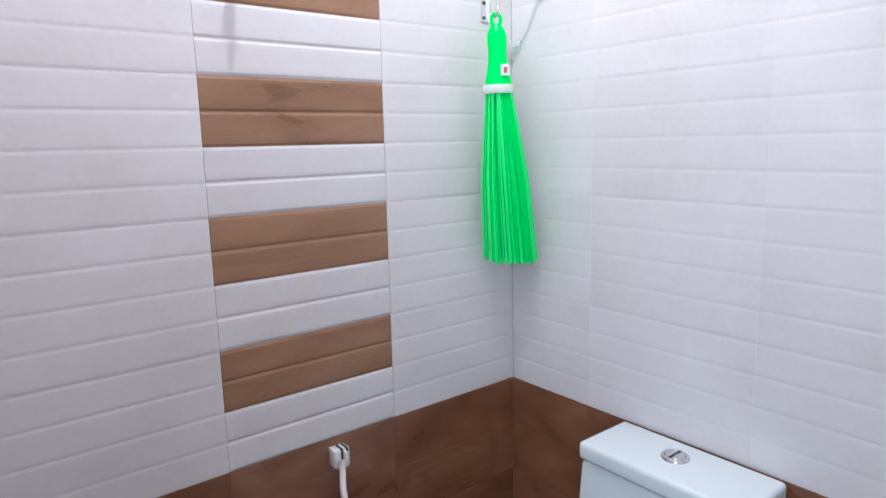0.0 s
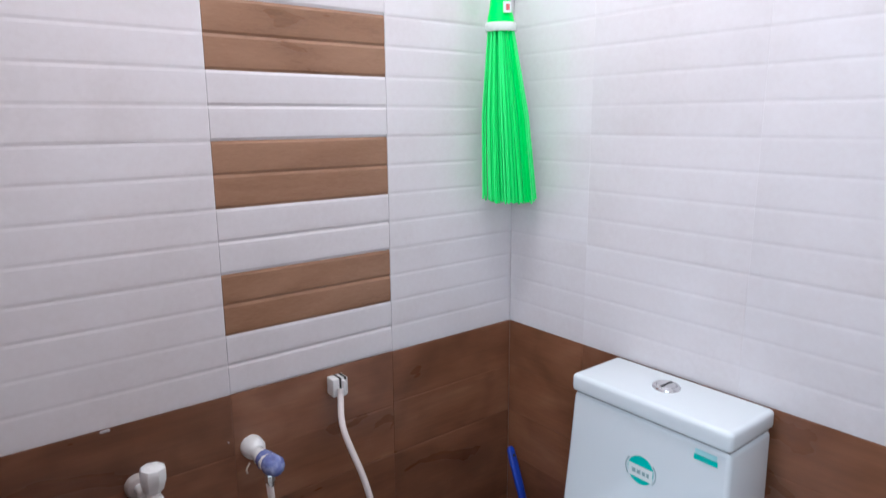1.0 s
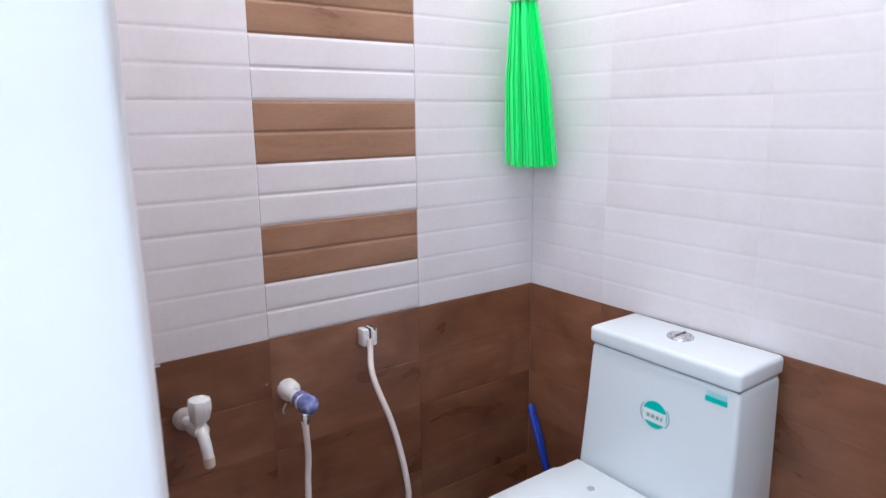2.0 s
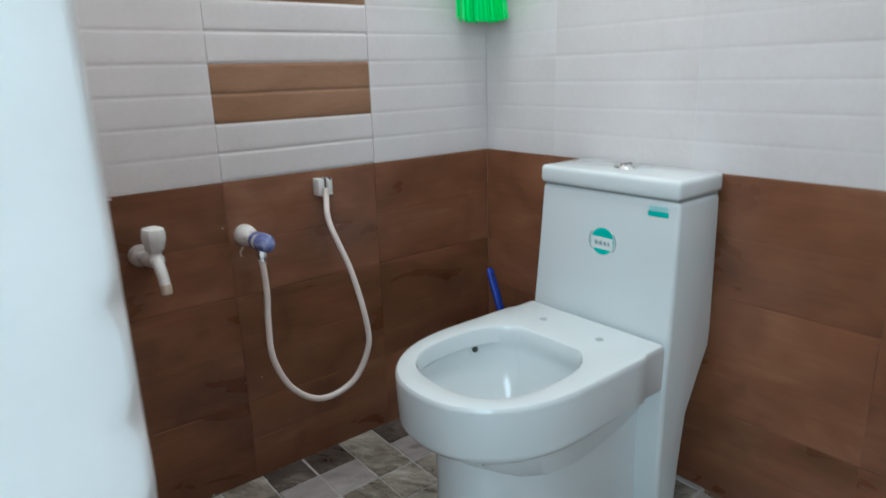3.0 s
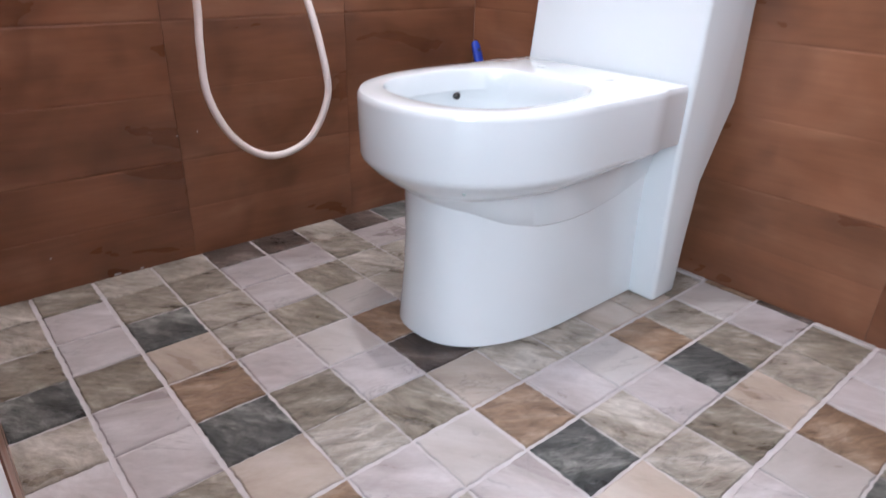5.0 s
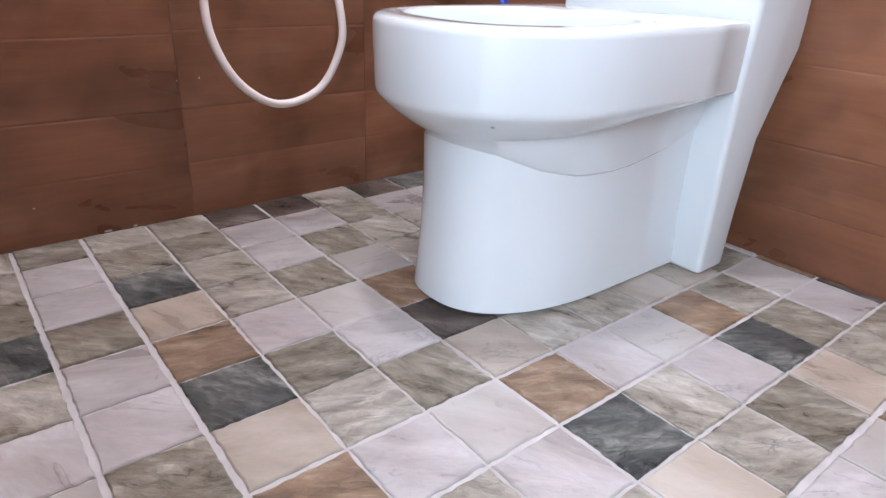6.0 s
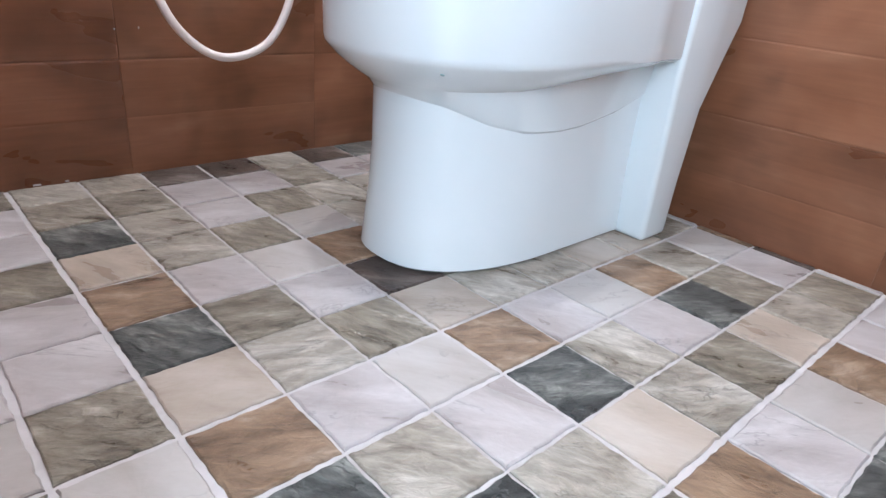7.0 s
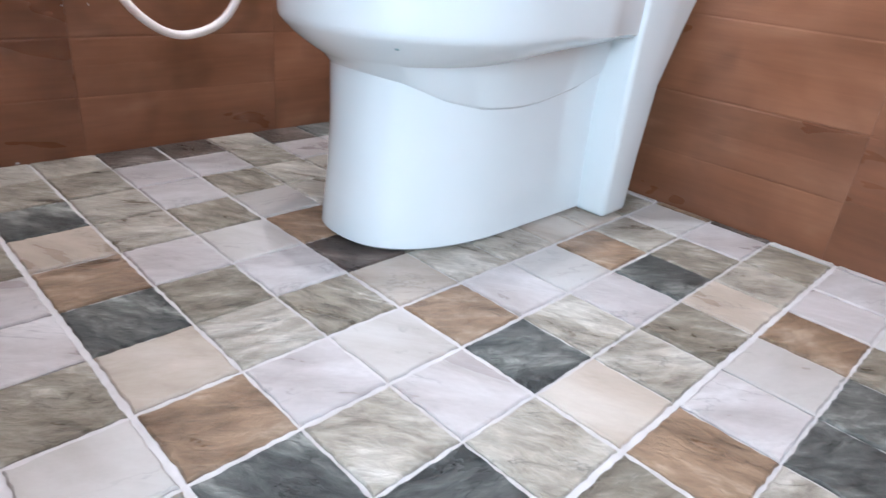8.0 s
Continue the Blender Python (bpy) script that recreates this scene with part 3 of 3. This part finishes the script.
# ---- plumbing on the west wall ----
def faucet_clip():
    t = thing("hose_holder", "white plastic wall holder gripping the hose end", "holder", (0, -0.53, 0.677))
    b = part("block", box(0.0, 0.030, -0.548, -0.512, 0.657, 0.697, 0.003), TAP_WHITE, t)
    # dark bars laid over the block for the shade in its slots
    for y in (-0.531, -0.519):
        part("slot", box(0.006, 0.0312, y - 0.0022, y + 0.0022, 0.656, 0.6985), DARK, b, "dark bar for the shade in a slot")
    part("fork", box(0.026, 0.040, -0.529, -0.521, 0.660, 0.694, 0.002), TAP_WHITE, b)
    return t


faucet_clip()


def hose():
    line = smooth_line([(0.098, -0.728, 0.561), (0.100, -0.727, 0.541), (0.100, -0.725, 0.482), (0.105, -0.731, 0.425), (0.115, -0.732, 0.341), (0.130, -0.700, 0.265), (0.140, -0.637, 0.224), (0.150, -0.563, 0.245), (0.155, -0.521, 0.315), (0.150, -0.518, 0.380), (0.120, -0.530, 0.493), (0.074, -0.551, 0.602), (0.040, -0.537, 0.655), (0.034, -0.533, 0.676)], 9)
    ob = part("hose", tube(line, 0.0067, 14), HOSE, None)
    tagged(ob, "off-white plastic bidet hose looping down in front of brown tiles", "hose")


hose()


def angle_valve():
    t = thing("angle_valve", "white angle valve with a blue film-wrapped knob", "valve", (0, -0.735, 0.593))
    p = (0.0, -0.722, 0.595)
    part("flange", lathe([(0.023, 0), (0.0235, 0.006), (0.0225, 0.018), (0.0185, 0.028), (0.013, 0.034), (0, 0.034)], aim(p, (1, -0.715, 0.593)), 28), TAP_WHITE, t, "white domed wall flange")
    part("body", lathe([(0.013, 0), (0.013, 0.03), (0.0165, 0.034), (0.0165, 0.062), (0.0, 0.062)], aim((0.02, -0.725, 0.594), (0.10, -0.721, 0.593)), 20), TAP_WHITE, t)
    knob = [(0.010, 0), (0.0175, 0.003), (0.0195, 0.012), (0.0165, 0.02), (0.021, 0.028), (0.0205, 0.046), (0.015, 0.054), (0, 0.056)]
    part("knob", lathe(knob, aim((0.058, -0.724, 0.595), (0.115, -0.712, 0.590)), 10), BLUE_FILM, t, "knob wrapped in crinkled blue film", angle=70)
    part("outlet_nut", lathe([(0.0085, 0), (0.0105, 0.003), (0.0105, 0.014), (0.0085, 0.016), (0.0078, 0.026), (0, 0.026)], aim((0.098, -0.726, 0.580), (0.099, -0.727, 0.50)), 8), CHROME, t, "chrome outlet nut", angle=20)
    part("tag_wire", tube(smooth_line([(0.03, -0.738, 0.576), (0.034, -0.747, 0.566), (0.032, -0.745, 0.556)], 4), 0.0018, 6), TAP_BEIGE, t)


angle_valve()


def bib_tap():
    t = thing("bib_tap", "white plastic water tap with a stubby spout", "tap", (0, -0.945, 0.6))
    part("flange", lathe([(0.023, 0), (0.023, 0.006), (0.019, 0.014), (0.012, 0.017), (0, 0.017)], aim((0.0, -0.936, 0.590), (1, -0.93, 0.592)), 28), TAP_SMOKE, t, "round greyed wall flange")
    part("body", lathe([(0.011, 0), (0.011, 0.03), (0.0155, 0.034), (0.0165, 0.060), (0.014, 0.082), (0, 0.084)], aim((0.01, -0.936, 0.590), (0.09, -0.927, 0.597)), 20), TAP_WHITE, t)
    part("neck", lathe([(0.012, 0), (0.0125, 0.02), (0.010, 0.03), (0, 0.03)], aim((0.078, -0.928, 0.594), (0.080, -0.926, 0.65)), 18), TAP_WHITE, t)
    part("knob", lathe([(0.013, 0), (0.018, 0.006), (0.0225, 0.026), (0.0225, 0.038), (0.020, 0.045), (0.012, 0.048), (0, 0.048)], aim((0.079, -0.927, 0.612), (0.081, -0.924, 0.67)), 8), TAP_WHITE, t, "white faceted tap knob", angle=30)
    sp = smooth_line([(0.083, -0.928, 0.600), (0.098, -0.928, 0.590), (0.110, -0.927, 0.572), (0.116, -0.926, 0.552)], 6)
    part("spout", tube(sp, lambda k: 0.0115 - 0.0015 * k, 14), TAP_WHITE, t)
    part("nozzle", lathe([(0.0100, 0), (0.0108, 0.002), (0.0105, 0.018), (0.008, 0.020), (0, 0.020)], aim((0.1155, -0.926, 0.556), (0.1200, -0.925, 0.50)), 16), TAP_BEIGE, t, "yellowed spout tip")


bib_tap()


def toilet_brush():
    t = thing("toilet_brush", "blue plastic toilet brush leaning in the corner behind the toilet", "toilet brush", (0.2, -0.05, 0))
    top, low = Vector((0.056, -0.048, 0.385)), Vector((0.196, -0.060, 0.075))
    m = aim(low, top)
    L = (top - low).length

    def flat(w, d, h, n=16):
        return [m @ Vector((w * math.cos(2 * math.pi * k / n), d * math.sin(2 * math.pi * k / n), h)) for k in range(n)]
    part("handle", loft([flat(0.006, 0.006, 0), flat(0.008, 0.007, L * 0.3), flat(0.0115, 0.008, L * 0.6), flat(0.0125, 0.008, L * 0.9), flat(0.011, 0.007, L * 0.98), flat(0.006, 0.004, L)]), BLUE, t)
    # dark plug coloured for the shade inside the hanging hole
    part("hang_hole", lathe([(0.0, -0.0088), (0.004, -0.0088), (0.004, 0.0088), (0.0, 0.0088)], m @ Matrix.Translation((0, 0, L * 0.93)) @ Matrix.Rotation(radians(90), 4, "X"), 12), DARK, t)
    part("head", lathe([(0.008, -0.06), (0.026, -0.055), (0.034, -0.02), (0.030, 0.01), (0.012, 0.022), (0.0, 0.022)], m, 18), PAPER, t, "white bristle head")


toilet_brush()


# ---- lamp on the west wall, above the view ----
def wall_lamp():
    x, y, z = BULB
    t = thing("wall_lamp", "white LED bulb in a wall holder", "lamp", (0, y, z + 0.12))
    part("base", lathe([(0.045, 0), (0.045, 0.015), (0.03, 0.03), (0, 0.03)], aim((0, y, z + 0.12), (1, y, z + 0.12)), 24), TAP_WHITE, t)
    part("holder", tube([Vector(p) for p in ((0.02, y, z + 0.12), (x - 0.06, y, z + 0.13), (x - 0.008, y, z + 0.11), (x, y, z + 0.065))], 0.018, 14), TAP_WHITE, t)


wall_lamp()


# ---- wall tiles, last but for the floor ----
WHITE_ROWS = (0.713, 0.953, 1.202, 1.4515, 1.700, 1.949, 2.198, 2.447)
BROWN_ROWS = (-0.0035, 0.200, 0.456, 0.713)


def tile_mesh(name, w, h, strips, materials, which, groove=0.0008, slope=0.0055, depth=0.009, seed=0, lip=0.0004, deep=None, g=0.0003):
    """A wall tile in its own plane: x along the wall, z up, its face towards -y, ribbed in strips with bevelled grooves between."""
    me = bpy.data.meshes.new(name)
    rnd = random.Random(seed)
    verts, faces, mats = [], [], []
    cuts = [g + (h - 2 * g) * s for s in strips]
    prof = []
    for k, (a, b) in enumerate(zip(cuts, cuts[1:])):
        d, e = (groove * rnd.uniform(0.85, 1.1) * (deep[i] if deep else 1) for i in (k, k + 1))
        prof += [(a, d, k), (a + slope * 0.3, d * 0.8, k), (a + slope, d * 0.12, k), (a + slope * 2.2, 0.0, k), (b - slope * 2.2, 0.0, k), (b - slope, e * 0.12, k), (b - slope * 0.3, e * 0.8, k)]
    prof.append((cuts[-1], groove, len(cuts) - 2))
    for z, y, k in prof:
        verts += [(g, depth, z), (g, y + lip, z), (g + 0.0015, y, z), (w - g - 0.0015, y, z), (w - g, y + lip, z), (w - g, depth, z)]
    for r in range(len(prof) - 1):
        for c in range(5):
            a = 6 * r + c
            faces.append((a, a + 1, a + 7, a + 6))
            mats.append(which[prof[r][2]])
    me.from_pydata(verts, [], faces)
    for m in materials:
        me.materials.append(m)
    me.polygons.foreach_set("material_index", mats)
    me.polygons.foreach_set("use_smooth", [False] * len(faces))
    me.update()
    return me


Q = (0, 0.25, 0.5, 0.75, 1)
meshes = {}
variety = random.Random(19)


def lay(parent, m, w, h, kind):
    """One tile at m. Tiles of one size and kind share a mesh."""
    key = (round(w, 4), round(h, 4), kind, variety.randrange(3) if kind == "brown" else 0)
    if key not in meshes:
        if kind in ("white", "soft_white"):
            meshes[key] = tile_mesh("tile", w, h, Q, [WHITE_TILE], (0, 0, 0, 0), 0.00062 if kind == "white" else 0.00042, lip=0.0004 if kind == "white" else 0.0001, g=0.0003 if kind == "white" else 0.00008)
        elif kind == "accent":
            meshes[key] = tile_mesh("tile", w, h, Q, [WHITE_TILE, ACCENT], (0, 0, 1, 1), 0.0021)
        else:
            # planks: a clear line at half height, faint ones between
            rnd = random.Random(len(meshes))
            s = [0, 0.25 + rnd.uniform(-0.05, 0.05), 0.5 + rnd.uniform(-0.02, 0.02), 0.75 + rnd.uniform(-0.05, 0.05), 1]
            tones = [rnd.choice((0, 1, 1, 2)) for _ in range(2)]
            meshes[key] = tile_mesh("tile", w, h, s, WOODS, (tones[0], tones[0], tones[1], tones[1]), 0.0007, 0.0026, lip=0.0002,
                                    deep=(1.0, rnd.uniform(0.0, 0.25), rnd.uniform(0.5, 0.9), rnd.uniform(0.0, 0.25), 1.0))
    ob = new("tile", meshes[key])
    ob.parent = parent
    ob.matrix_world = m
    return ob


COLS_W = (0.0, 0.377, 0.756, 1.152)            # along the west wall, from the corner towards the doorway
COLS_N = (0.0, 0.247, 0.624, 1.001, 1.378, ROOM_X)
rows = [(a, b, "brown") for a, b in zip(BROWN_ROWS, BROWN_ROWS[1:])] + [(a, b, "white") for a, b in zip(WHITE_ROWS, WHITE_ROWS[1:])]
jog = random.Random(7)
for a, b, kind in rows:
    for k, (p, q) in enumerate(zip(COLS_W, COLS_W[1:])):
        sort = "accent" if kind == "white" and k == 1 else kind
        proud = jog.uniform(-0.00015, 0.00015)
        lay(wall_west, Matrix.Translation((proud, -q, a)) @ Matrix.Rotation(radians(90), 4, "Z"), q - p, b - a, sort)
    for p, q in zip(COLS_N, COLS_N[1:]):
        lay(wall_north, Matrix.Translation((p, jog.uniform(-0.00015, 0.00015), a)), q - p, b - a, "soft_white" if kind == "white" else kind)

COLS_S = (0.0, 0.19, 0.567, 0.944)            # along the wall beside the doorway, cut to end at the jamb
COLS_E = (0.0, 0.377, 0.756, 1.152)            # along the unseen east wall, tiled to cut the light it bounces
for a, b, kind in rows:
    for p, q in zip(COLS_S, COLS_S[1:]):
        lay(wall_south, Matrix.Translation((q, -ROOM_Y + 0.0012, a)) @ Matrix.Rotation(radians(180), 4, "Z"), q - p, b - a, kind)
    for p, q in zip(COLS_E, COLS_E[1:]):
        lay(wall_east, Matrix.Translation((ROOM_X - 0.0012, -p, a)) @ Matrix.Rotation(radians(-90), 4, "Z"), q - p, b - a, kind)
part("dado_backing", box(-0.0088, -0.0012, -ROOM_Y, 0.0, -0.003, 0.7125), DADO_GROUT, wall_west, "brown jointing", smooth=False)
part("dado_backing", box(-0.001, ROOM_X, 0.0012, 0.0088, -0.003, 0.7125), DADO_GROUT, wall_north, "brown jointing", smooth=False)

# flecks of dried grout left on the brown tiles
for y, z, w, h in ((-0.908, 0.002, 0.012, 0.003), (-0.863, 0.002, 0.006, 0.003), (-0.719, 0.252, 0.0015, 0.004), (-0.758, 0.250, 0.002, 0.0025), (-1.009, 0.065, 0.003, 0.002), (-0.978, 0.709, 0.016, 0.005), (-0.767, 0.616, 0.003, 0.003)):
    part("grout_fleck", box(-0.0006, 0.0012, y - w / 2, y + w / 2, z - h / 2, z + h / 2, 0.0005, 1), FLOOR_GROUT, wall_west, "dried white grout fleck")

# ---- floor tiles ----
STEP = 0.1036
# the tiles are not quite of one size: the grid's lines across and along the room
LINES_X = (-0.015, 0.0885, 0.192, 0.297, 0.400, 0.5063, 0.6095, 0.7150, 0.8189, 0.922, 1.0234, 1.128)
LINES_Y = (-1.368, -1.264, -1.160, -1.0565, -0.9537, -0.8475, -0.7455, -0.6400, -0.5358, -0.4357, -0.3285, -0.2280, -0.1273, -0.0177, 0.086)


def line_x(i):
    return LINES_X[i + 5] if i < 7 else LINES_X[-1] + STEP * (i - 6)
# colours strip by strip, from the west wall outwards (w: lilac, c: cream, g: greige, o: olive, b: beige, n: brown, d: charcoal)
STRIPS = {
    -4: "GOWGBNOWGCDO", -3: "OGBNWGOCWDGB", -2: "GGODGWCOWNGO", -1: "OWWOWWOCGDBW", 0: "GODBNDBNDGWO", 1: "GOGGWOGWGDCN", 2: "KWWOCWOCWGOB",
    3: "KWOCNKBNDBNG", 4: "GOGGCOGWGGWD", 5: "KWGOWGGCWOCD", 6: "DWCNGOBNDBNO", 7: "WOGBDGBGOGWC", 8: "GBWOCGOCWOWG", 9: "CNWGOKCNKCWO"}


# half the joint's width on each line of the grid: wide true joints, thin printed ones
JOINT_X = {-5: 0.0014, -4: 0.0008, -3: 0.0023, -2: 0.0012, -1: 0.0023, 0: 0.0016, 1: 0.0008, 2: 0.0025, 3: 0.0023, 4: 0.0014, 5: 0.0028, 6: 0.0010}
JOINT_Y = {-2: 0.0010, -1: 0.0025, 0: 0.0028, 1: 0.0014, 2: 0.0014, 3: 0.0025, 4: 0.0011, 5: 0.0016, 6: 0.0019, 7: 0.0010, 8: 0.0012, 9: 0.0014}


def floor_tile(kind, w, h, seed, inset):
    """A slate-like square with a hand-cut, wavy outline and a softly broken top."""
    rnd = random.Random(seed)
    n = 12
    pts = []
    for s in range(4):
        for k in range(n):
            f = k / n
            e = inset[s] + min(1, inset[s] / 0.001) * (0.0022 * rnd.random() if 0 < k else 0.0006)
            pts.append({0: (f * w, e), 1: (w - e, f * h), 2: (w - f * w, h - e), 3: (e, h - f * h)}[s])
    pts = [(min(max(x, inset[3]), w - inset[1]), min(max(y, inset[0]), h - inset[2])) for x, y in pts]
    cx, cy = w / 2, h / 2
    verts = [(x, y, -0.006) for x, y in pts] + [(x, y, -0.0016) for x, y in pts]
    verts += [(cx + (x - cx) * 0.965, cy + (y - cy) * 0.965, 0.0 + 0.0003 * rnd.random()) for x, y in pts]
    verts.append((cx, cy, 0.0002))
    k = len(pts)
    faces = [(r * k + i, r * k + (i + 1) % k, (r + 1) * k + (i + 1) % k, (r + 1) * k + i) for r in range(2) for i in range(k)]
    faces += [(2 * k + i, 2 * k + (i + 1) % k, 3 * k) for i in range(k)]
    me = bpy.data.meshes.new("tile")
    me.from_pydata(verts, [], faces)
    me.materials.append(STONES[kind])
    me.update()
    return me


floor_meshes = {}
pick = random.Random(11)
rest = random.Random(23)
for j, letters in STRIPS.items():
    letters += "".join(rest.choice("WCGOBNDWGO") for _ in range(7))
    for c, kind in enumerate(letters):
        i = c - 5
        x0, x1 = max(0.0, line_x(i)), min(ROOM_X, line_x(i + 1))
        y0, y1 = max(-ROOM_Y - THICK, LINES_Y[j + 4]), min(0.0, LINES_Y[j + 5])
        if x1 - x0 < 0.008 or y1 - y0 < 0.008:
            continue
        inset = (JOINT_Y.get(j, 0.002), JOINT_X.get(i + 1, 0.0022), JOINT_Y.get(j + 1, 0.002), JOINT_X.get(i, 0.0022))
        key = (kind, round(x1 - x0, 3), round(y1 - y0, 3), inset, pick.randrange(3))
        if key not in floor_meshes:
            floor_meshes[key] = floor_tile(kind, x1 - x0, y1 - y0, len(floor_meshes), inset)
        ob = new("tile", floor_meshes[key])
        ob.parent = floor
        ob.location = (x0, y0, 0)
